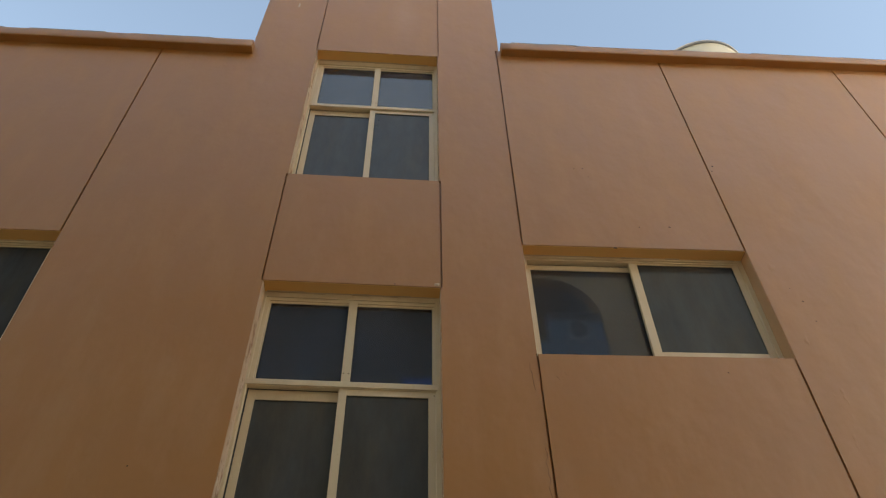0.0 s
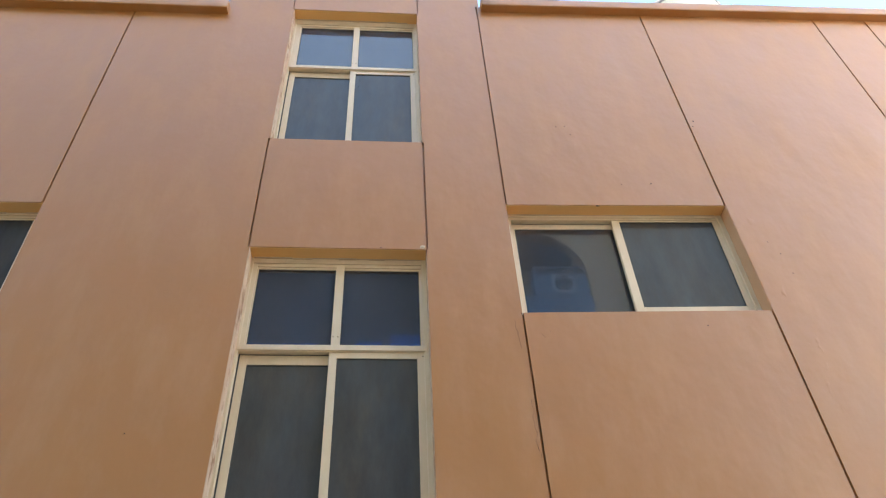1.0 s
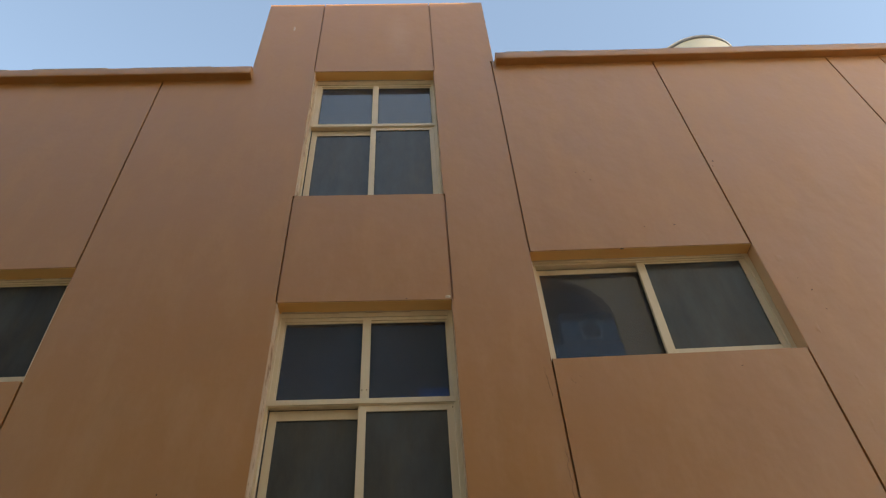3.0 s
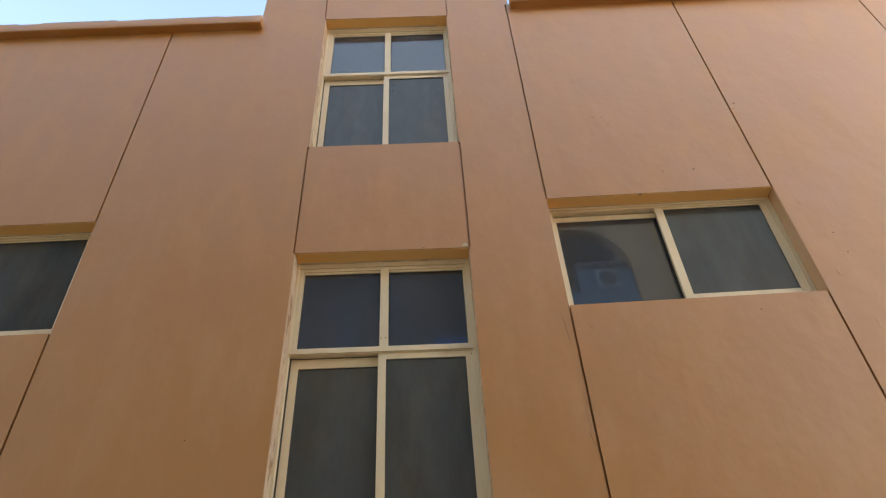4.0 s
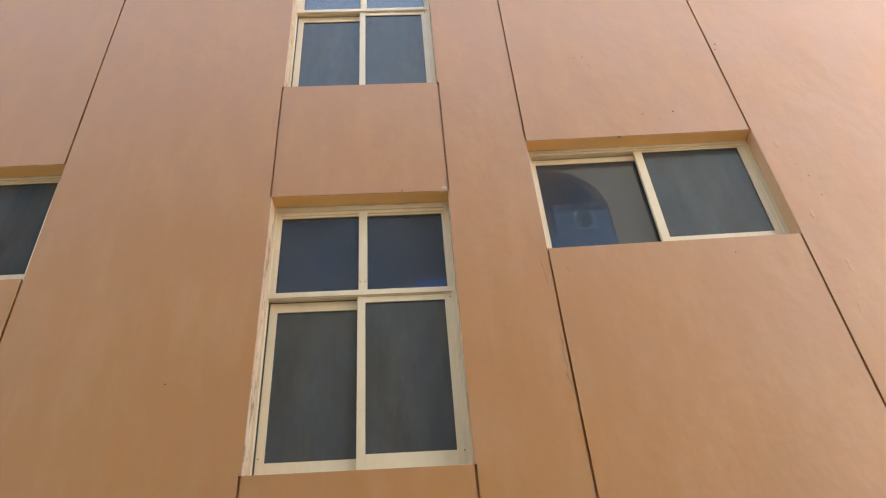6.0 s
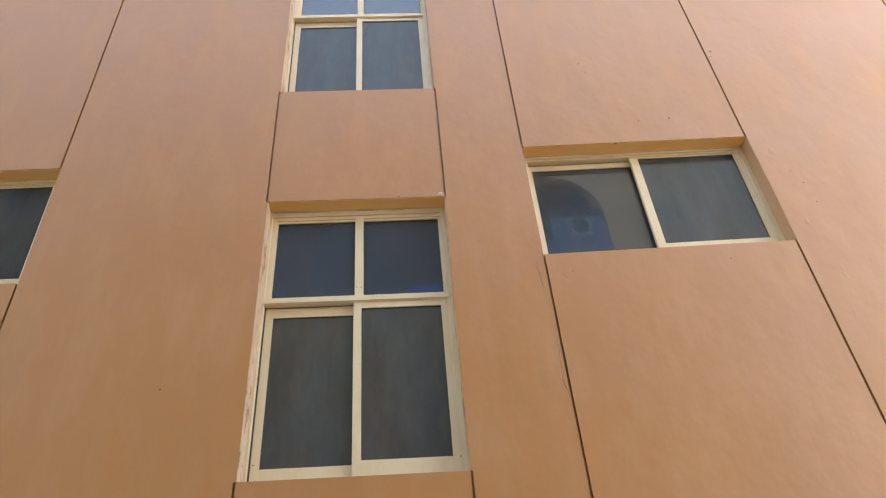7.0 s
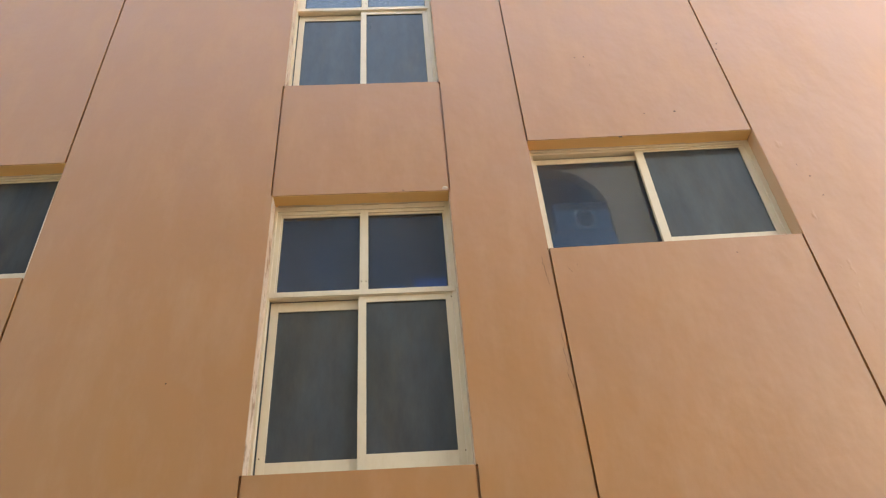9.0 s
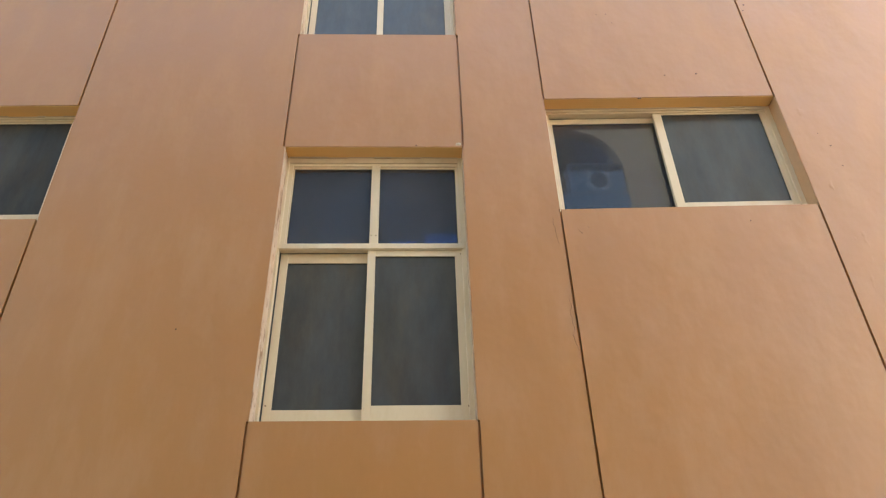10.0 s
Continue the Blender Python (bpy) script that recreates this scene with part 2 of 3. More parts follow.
def facade():
    xs = {LEFT, RIGHT, TOWER[0], TOWER[1]}
    zs = {0.0, TOP_LEFT, TOP_RIGHT, TOWER[2]}
    for x0, x1, z0, z1 in OPENINGS:
        xs |= {x0, x1}
        zs |= {z0, z1}
    cuts = [(x - GROOVE / 2, x + GROOVE / 2, z0, z1) for x, z0, z1 in GROOVES]
    for a, c, _, _ in cuts:
        xs |= {a, c}
    xs, zs = sorted(xs), sorted(zs)
    xs, zs = [xs[0] - 1] + xs + [xs[-1] + 1], [zs[0] - 1] + zs + [zs[-1] + 1]

    def deep(i, j):
        x, z = (xs[i] + xs[i + 1]) / 2, (zs[j] + zs[j + 1]) / 2
        top = TOP_LEFT if x < TOWER[0] else TOP_RIGHT if x > TOWER[1] else TOWER[2]
        if not (LEFT < x < RIGHT and 0 < z < top) or any(a < x < b and c < z < d for a, b, c, d in OPENINGS):
            return THICK
        if any(a < x < b and c < z < d for a, b, c, d in cuts):
            return GROOVE_DEEP
        return 0.0

    bm, known = bmesh.new(), {}

    def vert(x, y, z):
        key = (round(x, 5), round(y, 5), round(z, 5))
        if key not in known:
            known[key] = bm.verts.new(key)
        return known[key]

    def quad(*corners):
        bm.faces.new([vert(*c) for c in corners])

    nx, nz = len(xs) - 1, len(zs) - 1
    d = [[deep(i, j) for j in range(nz)] for i in range(nx)]
    for i in range(nx):
        for j in range(nz):
            x0, x1, z0, z1, y = xs[i], xs[i + 1], zs[j], zs[j + 1], d[i][j]
            if y < THICK:
                quad((x0, y, z0), (x1, y, z0), (x1, y, z1), (x0, y, z1))
                quad((x0, THICK, z0), (x0, THICK, z1), (x1, THICK, z1), (x1, THICK, z0))
            if i + 1 < nx and d[i + 1][j] != y:
                quad((x1, y, z0), (x1, d[i + 1][j], z0), (x1, d[i + 1][j], z1), (x1, y, z1))
            if j + 1 < nz and d[i][j + 1] != y:
                quad((x0, y, z1), (x1, y, z1), (x1, d[i][j + 1], z1), (x0, d[i][j + 1], z1))
    return bm


front = solid("wall_front", settle(facade()), WALL, "terracotta painted plaster facade with dark vertical joints", "wall")
smooth_round(front, 0.0035, 2, 60)


def coping(x0, x1, z0, z1, seed, rise=0.0):
    """Hand-trowelled parapet coping with slightly wavy edges."""
    bm, rings = bmesh.new(), []
    steps = int((x1 - x0) / 0.12)
    c = 0.012
    shape = [(-0.088 + c, z0), (0.32, z0), (0.32, z1), (-0.088 + c, z1), (-0.088 + c * 0.3, z1 - c * 0.3), (-0.088, z1 - c), (-0.088, z0 + c), (-0.088 + c * 0.3, z0 + c * 0.3)]
    for k in range(steps + 1):
        x = x0 + (x1 - x0) * k / steps
        ring = []
        for n, (y, z) in enumerate(shape):
            w = noise.noise((x * 1.7, seed + (z > (z0 + z1) / 2) * 5, 0)) * 0.010 + noise.noise((x * 6, seed + n, 3)) * 0.004
            ring.append(bm.verts.new((x, y + (w * 0.6 if y < 0 else 0), z + (w if y < 0 else 0) + rise * (min(x, 5.3) - 2.1))))
        rings.append(ring)
    for a, b in zip(rings, rings[1:]):
        for n in range(len(shape)):
            f = bm.faces.new((a[n], a[(n + 1) % 8], b[(n + 1) % 8], b[n]))
            f.smooth = n >= 3
    bm.faces.new(rings[0])
    bm.faces.new(rings[-1])
    return bm


solid("coping_west", coping(LEFT, -1.90, 8.015, 8.150, 1.0), WALL, "projecting terracotta plaster coping of the low parapet", "coping")
solid("coping_east", coping(0.685, RIGHT, 8.255, 8.385, 4.0, 0.018), WALL, "projecting terracotta plaster coping with worn edge", "coping")


def mortar_cap(x0, x1, z, seed, rise=0.0):
    """Broken grey mortar bed along the coping's upper edge."""
    bm, rnd = bmesh.new(), random.Random(seed)
    x = x0 + 0.05
    while x < x1 - 0.3:
        w = rnd.uniform(0.25, 0.9)
        z1 = z + rise * (min(x, 5.3) - 2.1)
        box(x, min(x + w, x1), -0.088 + rnd.uniform(0, 0.010), 0.2, z1 - 0.012, z1 + rnd.uniform(0.008, 0.018), 0.003, bm)
        x += w + rnd.choice((0.01, 0.02, 0.25))
    return bm


solid("mortar_cap_west", mortar_cap(LEFT, -1.92, 8.152, 3), GROUT, "thin grey mortar bed on the parapet coping", "trim")
solid("mortar_cap_east", mortar_cap(0.75, RIGHT, 8.387, 4, 0.018), GROUT, "thin broken grey mortar bed on the coping", "trim")

# the rest of the building's shell
for name, dims, label in (
        ("wall_tower_west", (-1.92, -1.72, 0.25, 3.2, 7.6, 9.80), "terracotta side wall of the stair tower"),
        ("wall_tower_east", (0.46, 0.66, 0.25, 3.2, 7.6, 9.80), "terracotta side wall of the stair tower"),
        ("wall_tower_back", (-1.72, 0.46, 3.0, 3.2, 7.6, 9.80), "terracotta back wall of the stair tower"),
        ("wall_back", (LEFT, RIGHT, 9.75, 10.0, 0, 8.2), "terracotta rear wall of the building"),
        ("wall_west", (LEFT, LEFT + 0.25, 0.25, 9.75, 0, 8.06), "terracotta end wall of the building"),
        ("wall_east", (RIGHT - 0.25, RIGHT, 0.25, 9.75, 0, 8.28), "terracotta end wall of the building")):
    solid(name, box(*dims), WALL, label, "wall")
for name, dims in (("wall_stair_west", (-2.05, -1.90, 0.25, 5.0, 0, 7.5)), ("wall_stair_east", (0.30, 0.45, 0.25, 5.0, 0, 7.5)),
                   ("wall_stair_back", (-1.90, 0.30, 4.85, 5.0, 0, 7.5)), ("wall_corridor", (LEFT + 0.25, RIGHT - 0.25, 5.0, 5.15, 0, 7.5))):
    solid(name, box(*dims), ROOM, "pale plastered partition wall indoors", "wall")
solid("tower_roof", box(-1.72, 0.46, 0.25, 3.0, 9.55, 9.72), ROOFING, "flat screeded roof of the stair tower", "roof")
for name, x0, x1 in (("roof_west", LEFT + 0.25, -1.92), ("roof_east", 0.66, RIGHT - 0.25)):
    solid(name, box(x0, x1, 0.25, 9.75, 7.5, 7.7), ROOFING, "flat screeded roof behind the parapet", "roof")
solid("roof_rear", box(-1.92, 0.66, 3.2, 9.75, 7.5, 7.7), ROOFING, "flat screeded roof behind the stair tower", "roof")
for name, x0, x1 in (("floor_west", LEFT + 0.25, -2.05), ("floor_east", 0.45, RIGHT - 0.25)):
    solid(name, box(x0, x1, 0.25, 5.0, 3.25, 3.40), ROOM, "concrete storey floor indoors", "floor")
for name, z in (("landing_low", 1.6), ("landing_high", 4.95)):
    solid(name, box(-1.90, 0.30, 0.25, 1.5, z, z + 0.15), ROOM, "concrete stair landing behind the window", "floor")


# ---- windows ----
DEEP = 0.115          # from the wall's face to the frame


def bar(x0, x1, z0, z1, y0, y1):
    return box(x0, x1, y0, y1, z0, z1, 0.003)


def sash(window, x0, x1, z0, z1, y, widths, glazing, label=""):
    """A sliding sash: stiles, rails, gasket and pane, under the window. widths: left, right, bottom, top."""
    l, r, b, t = widths
    d = 0.028
    bm = bar(x0, x0 + l, z0, z1, y, y + d)
    box(x1 - r, x1, y, y + d, z0, z1, 0.003, bm)
    box(x0 + l - 0.002, x1 - r + 0.002, y + 0.002, y + d - 0.002, z0, z0 + b, 0.002, bm)
    box(x0 + l - 0.002, x1 - r + 0.002, y + 0.002, y + d - 0.002, z1 - t, z1, 0.002, bm)
    s = part("sash", bm, ALU, window, label)
    glaze(s, x0 + l, x1 - r, z0 + b, z1 - t, y + 0.012, glazing)
    return s


def glaze(parent, x0, x1, z0, z1, y, glazing):
    pane = part("pane", box(x0 - 0.004, x1 + 0.004, y, y + 0.005, z0 - 0.004, z1 + 0.004), glazing, parent, "dark tinted glass")
    g, w = bmesh.new(), 0.005
    for dims in ((x0, x0 + w, z0, z1), (x1 - w, x1, z0, z1), (x0 + w, x1 - w, z0, z0 + w), (x0 + w, x1 - w, z1 - w, z1)):
        box(dims[0], dims[1], y - 0.004, y - 0.0005, dims[2], dims[3], 0, g)
    part("gasket", g, GASKET_GAP, parent, "thin black rubber gasket")
    return pane


def ring(x0, x1, z0, z1, y0, y1, widths):
    l, r, b, t = widths
    bm = bar(x0, x0 + l, z0, z1, y0, y1)
    box(x1 - r, x1, y0, y1, z0, z1, 0.003, bm)
    box(x0 + l - 0.002, x1 - r + 0.002, y0 + 0.001, y1 - 0.001, z0, z0 + b, 0.002, bm)
    box(x0 + l - 0.002, x1 - r + 0.002, y0 + 0.001, y1 - 0.001, z1 - t, z1, 0.002, bm)
    return bm


def screws(parent, spots, y):
    for x, z in spots:
        bm = lathe([(0.0045, 0), (0.0045, 0.002), (0.003, 0.0032)], 8)
        bmesh.ops.rotate(bm, verts=bm.verts, cent=(0, 0, 0), matrix=Matrix.Rotation(radians(90), 3, "X"))
        bmesh.ops.translate(bm, verts=bm.verts, vec=(x, y, z))
        part("screw", bm, SCREW, parent, "small rusty screw head")


def lining(window, x0, x1, z0, z1, left, right):
    """Paint and filler round the frame on the reveals, as thin skins."""
    if left:
        part("reveal_lining", box(x0, x0 + 0.004, 0.004, DEEP + 0.05, z0, z1 - 0.004, 0.001), REVEAL, window, "flaking pale paint on the side reveal")
    if right:
        part("reveal_lining", box(x1 - 0.004, x1, 0.02, DEEP + 0.05, z0, z1 - 0.004, 0.001), REVEAL, window, "pale worn paint on the side reveal")
    # soffit skin carries the ground's bounce light in its colour
    part("head_lining", box(x0 + 0.005, x1 - 0.005, 0.006, DEEP + 0.05, z1 - 0.004, z1, 0.001), SOFFIT, window, "soffit over the window, bounce light put into its ochre colour")
    # uneven bead of filler between soffit and frame
    bm, rnd, x = bmesh.new(), random.Random(int(x0 * 100) + int(z0 * 10)), x0 + 0.02
    while x < x1 - 0.1:
        w = rnd.uniform(0.05, 0.22)
        box(x, min(x + w, x1 - 0.01), DEEP - rnd.uniform(0.004, 0.014), DEEP + 0.004, z1 - 0.004 - rnd.uniform(0.004, 0.012), z1 - 0.003, 0.002, bm)
        x += w
    part("filler_bead", bm, CHIP, window, "uneven pale bead of filler")


def stair_window(name, z0, z1, transom, edges, label):
    """edges: how far the fixed panes stay from the left and right of the opening and from its head."""
    x0, x1 = STAIR
    w = thing(name, label, "window", "structure")
    y0, y1 = DEEP, DEEP + 0.085
    el, er, et = edges
    bm = ring(x0, x1, z0, z1, y0, y1, (0.021, 0.036, 0.04, et - 0.045))
    # stepped inner lip round the fixed lights
    join(bm, ring(x0 + 0.019, x1 - 0.034, transom + 0.02, z1 - et + 0.047, y0 + 0.010, y1 - 0.01, (el - 0.030, er - 0.046, 0.01, 0.030)))
    join(bm, ring(x0 + el - 0.013, x1 - er + 0.012, transom + 0.025, z1 - et + 0.018, y0 + 0.018, y1 - 0.02, (0.012, 0.012, 0.012, 0.018)))
    part("window_frame", bm, ALU, w)
    mid = -0.613
    part("transom", bar(x0 + 0.012, x1 - 0.020, transom - 0.012, transom + 0.030, y0 - 0.006, y1 - 0.02), ALU, w)
    part("transom_bead", bar(x0 + 0.03, x1 - 0.03, transom + 0.028, transom + 0.040, y0 + 0.012, y0 + 0.03), ALU, w)
    part("mullion", bar(mid - 0.030, mid + 0.028, transom + 0.03, z1 - et + 0.02, y0 + 0.004, y1 - 0.02), ALU, w)
    for a, c in ((x0 + el, mid - 0.030), (mid + 0.028, x1 - er)):
        glaze(w, a, c, transom + 0.040, z1 - et, y0 + 0.030, GLASS)
    # black strips drawn where the recessed sash leaves a shadow gap
    part("gap_shade", bar(x0 + 0.019, x0 + 0.030, z0 + 0.03, transom - 0.012, y0 + 0.040, y0 + 0.055), GASKET_GAP, w, "black strip for the shadow gap beside the sash")
    part("gap_shade", bar(x0 + 0.03, mid - 0.03, transom - 0.024, transom - 0.010, y0 + 0.052, y0 + 0.066), GASKET_GAP, w, "black strip for the shadow gap over the sash")
    part("head_track", bar(x0 + 0.02, x1 - 0.03, transom - 0.018, transom - 0.010, y0 + 0.004, y0 + 0.038), ALU, w)
    sash(w, x0 + 0.028, mid + 0.016, z0 + 0.035, transom - 0.020, y0 + 0.046, (0.052, 0.05, 0.090, 0.072), DUSTY_GLASS)
    sash(w, mid - 0.037, x1 - 0.026, z0 + 0.028, transom - 0.010, y0 + 0.010, (0.052, 0.056, 0.108, 0.052), DUSTY_GLASS)
    # black strip in place of the shaded gap at the right jamb
    part("jamb_strip", bar(x1 - 0.028, x1 - 0.020, z0 + 0.03, transom - 0.012, y0 + 0.020, y0 + 0.03), GASKET_GAP, w, "thin black strip for the shaded gap beside the sash")
    part("track", bar(x0 + 0.02, x1 - 0.03, z0 + 0.002, z0 + 0.03, y0 - 0.004, y0 + 0.008), ALU, w)
    part("sill_fillet", box(x0 + 0.006, mid - 0.038, 0.085, y0 + 0.045, z0 - 0.01, z0 + 0.030, 0.006), WALL, w, "terracotta mortar fillet at the sill")
    screws(w, [(x0 + 0.045, z0 + 0.15)], y0 + 0.046)
    screws(w, [(x1 - 0.045, transom - 0.045), (x1 - 0.04, z0 + 0.13)], y0 + 0.010)
    screws(w, [(mid - 0.018, transom + 0.10), (mid + 0.014, transom + 0.10)], y0 + 0.004)
    lining(w, x0, x1, z0, z1, True, True)
    return w


def bay_window(name, x0, x1, z0, z1, label):
    w = thing(name, label, "window", "structure")
    y0, y1 = DEEP - 0.005, DEEP + 0.085
    bm = ring(x0, x1, z0, z1, y0, y1, (0.030, 0.042, 0.04, 0.030))
    join(bm, ring(x0 + 0.028, x1 - 0.036, z0 + 0.03, z1 - 0.024, y0 + 0.010, y1 - 0.01, (0.02, 0.030, 0.02, 0.024)))
    part("window_frame", bm, ALU, w)
    mid = (x0 + x1) / 2 + 0.000
    sash(w, x0 + 0.026, mid + 0.030, z0 + 0.03, z1 - 0.060, y0 + 0.050, (0.050, 0.05, 0.06, 0.050), GLASS)
    sash(w, mid - 0.034, x1 - 0.046, z0 + 0.03, z1 - 0.032, y0 + 0.012, (0.064, 0.045, 0.10, 0.032), DUSTY_GLASS)
    part("track", bar(x0 + 0.03, x1 - 0.03, z1 - 0.052, z1 - 0.044, y0 + 0.004, y0 + 0.03), ALU, w)
    # black strip in place of the shadow over the left sash
    part("gap_shade", bar(x0 + 0.03, mid - 0.03, z1 - 0.062, z1 - 0.052, y0 + 0.056, y0 + 0.07), GASKET_GAP, w, "black strip for the shadow gap over the sash")
    lining(w, x0, x1, z0, z1, False, False)
    # paler skin brightens the right reveal, which shares the wall's paint
    part("reveal_lining", box(x1 - 0.004, x1, 0.006, DEEP, z0 + 0.002, z1 - 0.005, 0.001), REVEAL_LIT, w, "side reveal skin, wall paint lightened for the light on it")
    # broken bead of filler down the side reveal
    bm, rnd, z = bmesh.new(), random.Random(8), z0 + 0.05
    while z < z1 - 0.15:
        h = rnd.uniform(0.03, 0.10)
        box(x1 - rnd.uniform(0.003, 0.008), x1 - 0.0005, y0 - rnd.uniform(0.003, 0.008), y0 - 0.001, z, z + h, 0.001, bm)
        z += h + rnd.choice((0.01, 0.03, 0.09))
    part("filler_bead", bm, CHIP, w, "broken pale bead of filler")
    return w


stair_window("window_1", *LOW, 4.068, (0.062, 0.056, 0.096), "four-light cream aluminium stair window with dusty tinted glass")
stair_window("window_2", *HIGH, 7.285, (0.080, 0.048, 0.128), "upper four-light cream aluminium stair window, tinted glass")
bay_window("window_3", *BAY, *BAY_Z, "two-pane sliding cream aluminium window in deep ochre reveal")
bay_window("window_4", *WEST, *WEST_Z, "cream aluminium sliding window, dark panes, beside blank wall")


# ---- roof ----
tank = thing("water_tank", "cream fibreglass water tank with grey lid rim on roof", "water tank", at=(3.60, 1.10, 7.7))
part("plinth", box(-0.8, 0.8, -0.8, 0.8, 0, 0.12, 0.01), GROUT, tank, "low concrete plinth")
part("body", lathe([(0.59, 0.12), (0.63, 0.17), (0.63, 1.0), (0.645, 1.03), (0.63, 1.06), (0.63, 1.96), (0.635, 2.0)], 64), TANK, tank)
part("lid", lathe([(0.635, 2.0), (0.648, 2.005), (0.648, 2.06), (0.63, 2.08), (0.45, 2.15), (0.15, 2.18)], 64), TANK_RIM, tank, "grey domed lid with overhanging rim")

# ---- ground and the building across the alley ----
bm = bmesh.new()
bmesh.ops.create_grid(bm, x_segments=40, y_segments=40, size=1500)
solid("ground", bm, SAND, "sandy concrete ground of the alley", "ground")

OPP_Y, OPP_END, OPP_TOP = -8.0, 5.32, 13.9
ARCHES = [(3.03, 11.6, 1.30, 9.9)]      # centre x, spring z, radius, foot z


def arcade():
    """Facade plate with round-headed openings."""
    bm = bmesh.new()
    edges = sorted({-14.0, OPP_END, *(c + s * r for c, _, r, _ in ARCHES for s in (-1, 1))})
    for a, b in zip(edges, edges[1:]):
        arch = next((k for k in ARCHES if k[0] - k[2] - 1e-6 < (a + b) / 2 < k[0] + k[2] + 1e-6), None)
        if not arch:
            box(a, b, OPP_Y - 0.3, OPP_Y, 0, OPP_TOP, 0, bm)
            continue
        c, spring, r, foot = arch
        box(a, b, OPP_Y - 0.3, OPP_Y, 0, foot, 0, bm)
        n = 28
        for k in range(n):
            t0, t1 = math.pi * (1 - k / n), math.pi * (1 - (k + 1) / n)
            p, q = (c + r * math.cos(t0), spring + r * math.sin(t0)), (c + r * math.cos(t1), spring + r * math.sin(t1))
            v = [[bm.verts.new((x, y, z)) for x, z in ((*p,), (*q,), (q[0], OPP_TOP), (p[0], OPP_TOP))] for y in (OPP_Y, OPP_Y - 0.3)]
            bm.faces.new(v[0])
            bm.faces.new(v[1][::-1])
            bm.faces.new((v[0][0], v[0][1], v[1][1], v[1][0]))
            bm.faces.new((v[0][2], v[0][3], v[1][3], v[1][2]))
    return bm


opposite = thing("neighbour_building", "beige plastered building across the alley with arched balconies", "building", "structure")
part("wall", arcade(), CREAM_WALL, opposite)
part("rear_wall", box(-14, OPP_END, -18.0, -17.7, 0, OPP_TOP), CREAM_WALL, opposite)
part("end_wall", box(OPP_END - 0.3, OPP_END, -17.7, OPP_Y - 0.3, 0, OPP_TOP), CREAM_WALL, opposite)
part("end_wall", box(-14, -13.7, -17.7, OPP_Y - 0.3, 0, OPP_TOP), CREAM_WALL, opposite)
part("roof", box(-13.7, OPP_END - 0.3, -17.7, OPP_Y - 0.3, 13.3, 13.5), ROOFING, opposite)
for c, spring, r, foot in ARCHES:
    part("balcony_back", box(c - r - 0.2, c + r + 0.2, OPP_Y - 1.7, OPP_Y - 1.6, foot - 0.1, spring + r + 0.2), ARCH_BACK, opposite, "blue-grey wall inside the balcony")
    part("balcony_floor", box(c - r - 0.2, c + r + 0.2, OPP_Y - 1.6, OPP_Y - 0.3, foot - 0.25, foot - 0.05), CREAM_WALL, opposite)
    part("balcony_ceiling", box(c - r - 0.2, c + r + 0.2, OPP_Y - 1.6, OPP_Y - 0.3, spring + r + 0.1, spring + r + 0.2), ARCH_BACK, opposite)
    for x in (c - r - 0.2, c + r + 0.1):
        part("balcony_side", box(x, x + 0.1, OPP_Y - 1.6, OPP_Y - 0.3, foot - 0.05, spring + r + 0.1), ARCH_BACK, opposite)
    part("balcony_parapet", box(c - r, c + r, OPP_Y - 0.65, OPP_Y - 0.05, foot - 0.05, foot + 1.09), AC_CASE, opposite)


# added blue-grey panels on the far facade, there to darken the panes' reflections
for x0, x1, z0, z1 in ((-3.75, 0.95, 9.42, 12.6), (-10.5, -4.9, 9.42, 13.6)):
    part("reflected_panel", box(x0, x1, OPP_Y, OPP_Y + 0.03, z0, z1, 0.004), PANEL_GREY, opposite, "added blue-grey panel, window stand-in that darkens the panes' reflection")
# added boxes that only give the fixed panes blue patches to mirror
for x0, x1, z1 in ((-3.1, -1.7, 9.60), (-0.95, -0.40, 9.62), (-0.25, 0.42, 9.80)):
    part("reflected_blue_box", box(x0, x1, OPP_Y + 0.04, OPP_Y + 0.10, 9.43, z1, 0.01), BLUE, opposite, "added deep blue box, source of a blue patch in the reflection")


def condenser(x, y, z):
    ac = thing("air_conditioner", "blue-grey outdoor air conditioner unit on the arched balcony parapet", "air conditioner", at=(x, y, z))
    part("casing", box(-0.68, 0.62, -0.18, 0.18, 0.05, 0.93, 0.012), AC_CASE, ac)
    part("fan_panel", box(-0.26, 0.24, 0.18, 0.195, 0.16, 0.66, 0.006), AC_WHITE, ac)
    bm = lathe([(0.03, 0.0), (0.20, 0.0), (0.215, 0.004), (0.215, 0.024), (0.19, 0.028), (0.18, 0.012), (0.03, 0.012)], 32)
    bmesh.ops.rotate(bm, verts=bm.verts, cent=(0, 0, 0), matrix=Matrix.Rotation(radians(-90), 3, "X"))
    bmesh.ops.translate(bm, verts=bm.verts, vec=(-0.01, 0.196, 0.41))
    part("fan_grille", bm, AC_BLUE, ac, "round blue-grey fan grille")
    for k in range(5):
        part("louvre", box(-0.64, 0.58, 0.18, 0.20, 0.69 + k * 0.045, 0.712 + k * 0.045, 0.003), DARK, ac)
    part("base_rail", box(-0.68, 0.66, -0.15, 0.22, 0.0, 0.05, 0.004), DARK, ac)
    return ac


condenser(3.75, OPP_Y - 0.30, 10.99)


# unseen pale block, added to block sun and shape light on the facade
pale = thing("pale_shade_block", "added unseen pale block that keeps the sun off the facade", "building", "structure")
part("wall", box(5.33, 11.0, -16.0, -7.96, 0, 13.9), FLANK, pale)
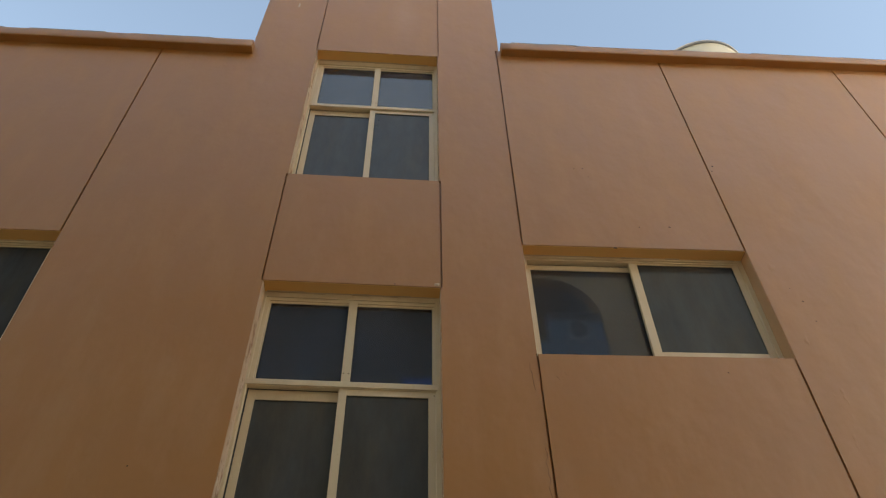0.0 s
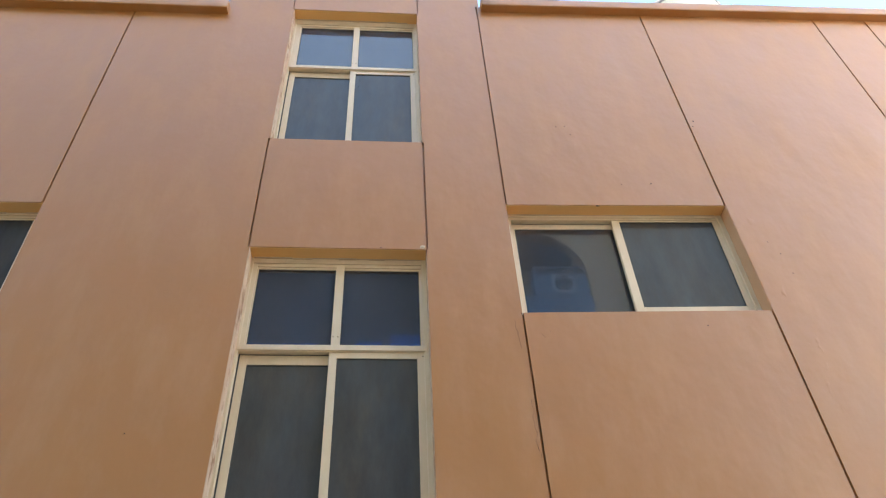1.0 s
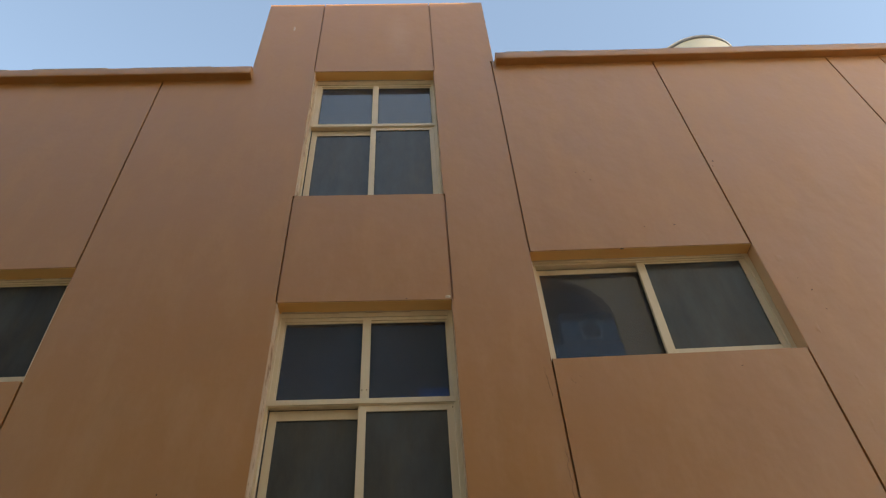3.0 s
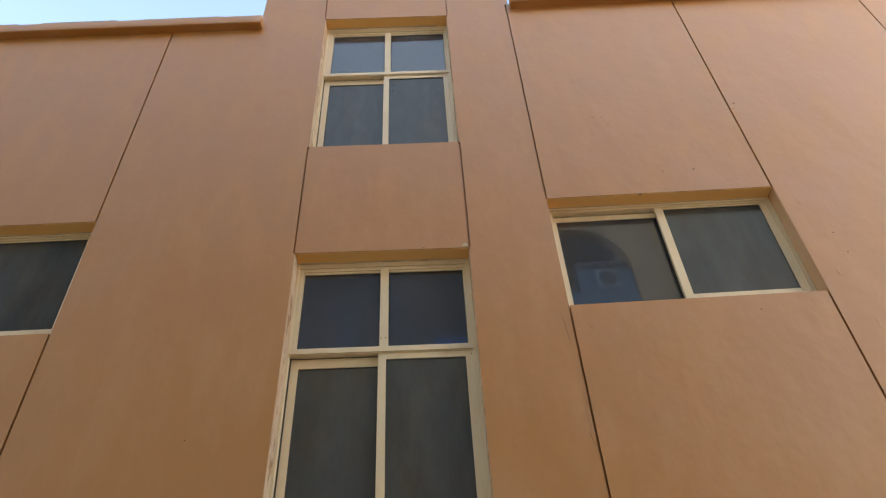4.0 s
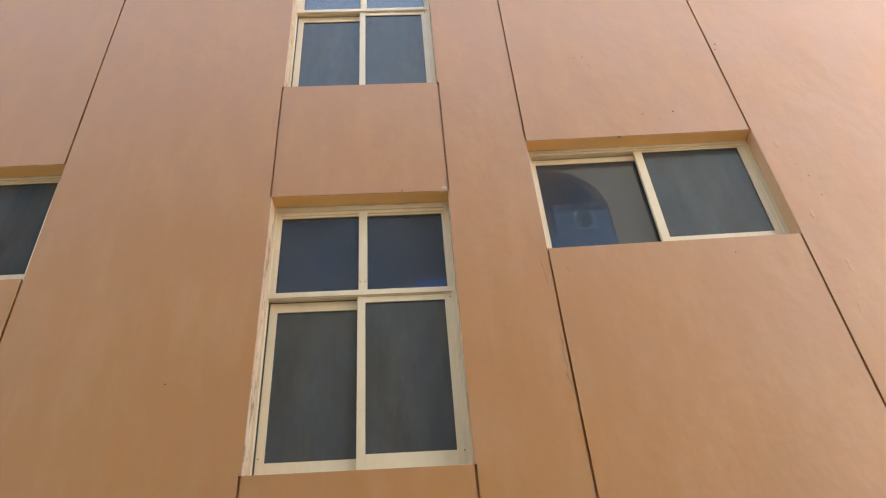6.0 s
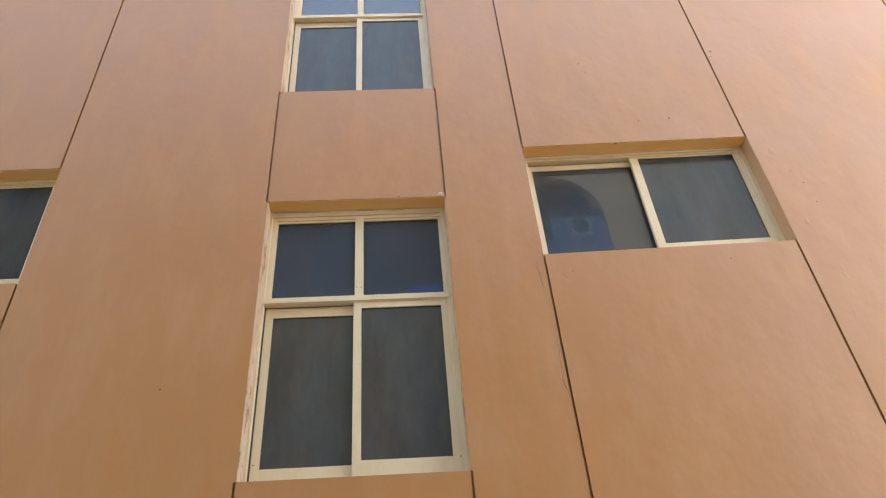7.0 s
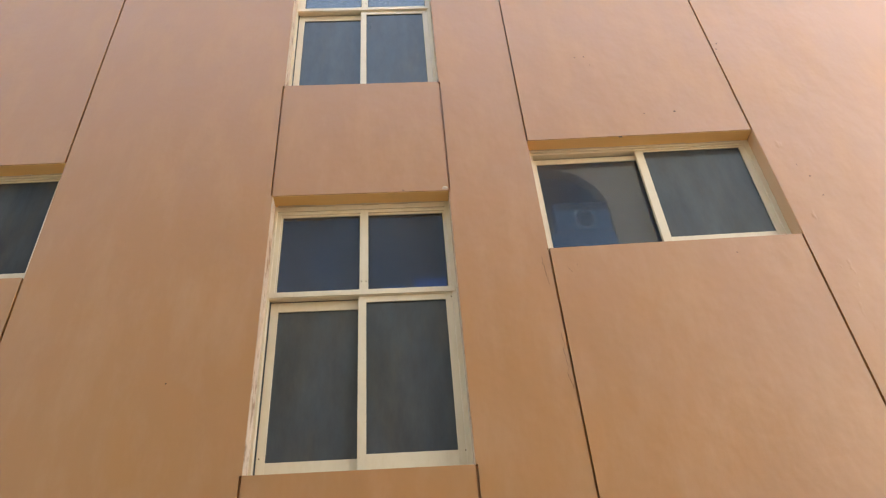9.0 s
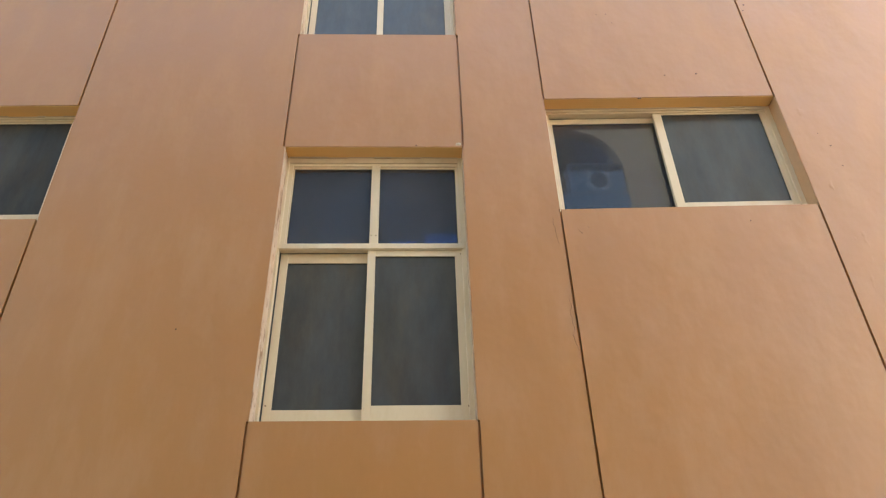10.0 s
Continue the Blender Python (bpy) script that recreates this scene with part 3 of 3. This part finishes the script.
part("parapet", box(5.31, 11.05, -16.05, -7.92, 13.9, 14.1, 0.01), FLANK, pale)


# ---- marks on the plaster ----
def ribbon(points, width, proud):
    """A thin tapering line lying on the wall's face."""
    bm, last = bmesh.new(), None
    n = len(points)
    for k, (x, z) in enumerate(points):
        w = width * (0.25 + 0.75 * math.sin(math.pi * (k + 0.5) / n))
        row = [bm.verts.new((x + s * w / 2, y, z)) for s, y in ((-1, 0.002), (-0.6, -proud), (0.6, -proud), (1, 0.002))]
        if last:
            for a in range(3):
                bm.faces.new((last[a], last[a + 1], row[a + 1], row[a]))
        last = row
    return bm


def wander(x0, z0, x1, z1, n, sway, seed):
    return [(x0 + (x1 - x0) * k / n + sway * noise.noise((k * 0.45, seed, 0)), z0 + (z1 - z0) * k / n) for k in range(n + 1)]


def crack(x0, z0, x1, z1, sway, seed, width=0.004):
    part("paint_crack", ribbon(wander(x0, z0, x1, z1, 14, sway, seed), width * 0.55, 0.0012), HOLE, front, "fine dark crack in the paint")


def hole(x, z, r, seed):
    bm, rnd = bmesh.new(), random.Random(seed)
    rim = [(r * rnd.uniform(0.6, 1.2) * math.cos(a), r * rnd.uniform(0.6, 1.2) * math.sin(a)) for a in (2 * math.pi * k / 9 for k in range(9))]
    top = [bm.verts.new((x + u * 0.7, -0.0015, z + v * 0.7)) for u, v in rim]
    low = [bm.verts.new((x + u, 0.001, z + v)) for u, v in rim]
    bm.faces.new(top)
    for k in range(9):
        bm.faces.new((low[k], low[(k + 1) % 9], top[(k + 1) % 9], top[k]))
    part("nail_hole", bm, HOLE, front, "small dark nail hole")


def smear(cx, cz, w, h, high, seed, material=None, name="trowel_mark", label="raised rough trowel mark in the plaster"):
    """Low uneven relief left by the trowel; its rim sinks under the wall's face."""
    bm, nx, nz = bmesh.new(), max(6, int(w / 0.008)), max(8, int(h / 0.012))
    grid = []
    for i in range(nx + 1):
        col = []
        for j in range(nz + 1):
            u, v = 2 * i / nx - 1, 2 * j / nz - 1
            x, z = cx + u * w / 2, cz + v * h / 2
            fall = max(0.0, 1 - u * u) * max(0.0, 1 - v * v)
            rough = 0.5 + noise.noise((x * 26, seed, z * 9)) + 0.5 * noise.noise((x * 70, seed + 3, z * 30))
            col.append(bm.verts.new((x, 0.0022 - high * fall * max(0.0, rough), z)))
        grid.append(col)
    for i in range(nx):
        for j in range(nz):
            f = bm.faces.new((grid[i][j], grid[i + 1][j], grid[i + 1][j + 1], grid[i][j + 1]))
            f.smooth = True
    part(name, bm, material or WALL, front, label)


crack(0.578, 4.215, 0.600, 3.985, 0.010, 1, 0.005)
crack(0.615, 3.62, 0.612, 3.30, 0.022, 2, 0.004)
crack(0.606, 3.34, 0.628, 3.24, 0.006, 5, 0.004)
crack(0.742, 4.112, 0.768, 4.075, 0.004, 3, 0.003)
crack(0.806, 4.14, 0.812, 4.12, 0.002, 4, 0.003)
for k, (x, z, r) in enumerate(((1.866, 5.587, 0.010), (2.470, 6.428, 0.011), (2.445, 6.355, 0.007), (2.677, 4.829, 0.008), (2.700, 4.640, 0.006), (1.907, 4.169, 0.006),
                              (-1.757, 3.426, 0.006), (1.268, 6.314, 0.008), (1.190, 6.306, 0.006), (1.30, 6.20, 0.006), (1.615, 5.572, 0.007), (2.62, 4.95, 0.005))):
    hole(x, z, r, k)
for k, (x, z, w, h, high) in enumerate(((2.553, 4.46, 0.06, 0.20, 0.010), (2.565, 4.62, 0.07, 0.16, 0.006), (2.60, 3.98, 0.16, 0.50, 0.008), (2.57, 3.62, 0.14, 0.45, 0.008), (2.66, 4.28, 0.12, 0.22, 0.006),
                                       (2.56, 5.16, 0.12, 0.30, 0.006), (2.25, 4.17, 0.10, 0.10, 0.006), (2.66, 5.75, 0.16, 0.45, 0.005), (2.95, 6.3, 0.2, 0.6, 0.005), (2.80, 5.1, 0.18, 0.5, 0.005), (0.60, 3.40, 0.05, 0.22, 0.007), (0.585, 4.10, 0.04, 0.26, 0.006))):
    smear(x, z, w, h, high * 0.45, 10.0 + k)
smear(-1.572, 9.18, 0.035, 0.18, 0.006, 40.0, CHIP, "paint_chip", "pale vertical chip in the paint")
smear(-0.022, 4.872, 0.05, 0.035, 0.012, 41.0, CHIP, "paint_chip", "pale chip at the window head")
smear(-0.33, 4.866, 0.04, 0.015, 0.009, 42.0, HOLE, "paint_chip", "dark chip at the window head")
smear(1.37, 5.325, 0.03, 0.015, 0.008, 43.0, HOLE, "paint_chip", "dark chip at the window head")
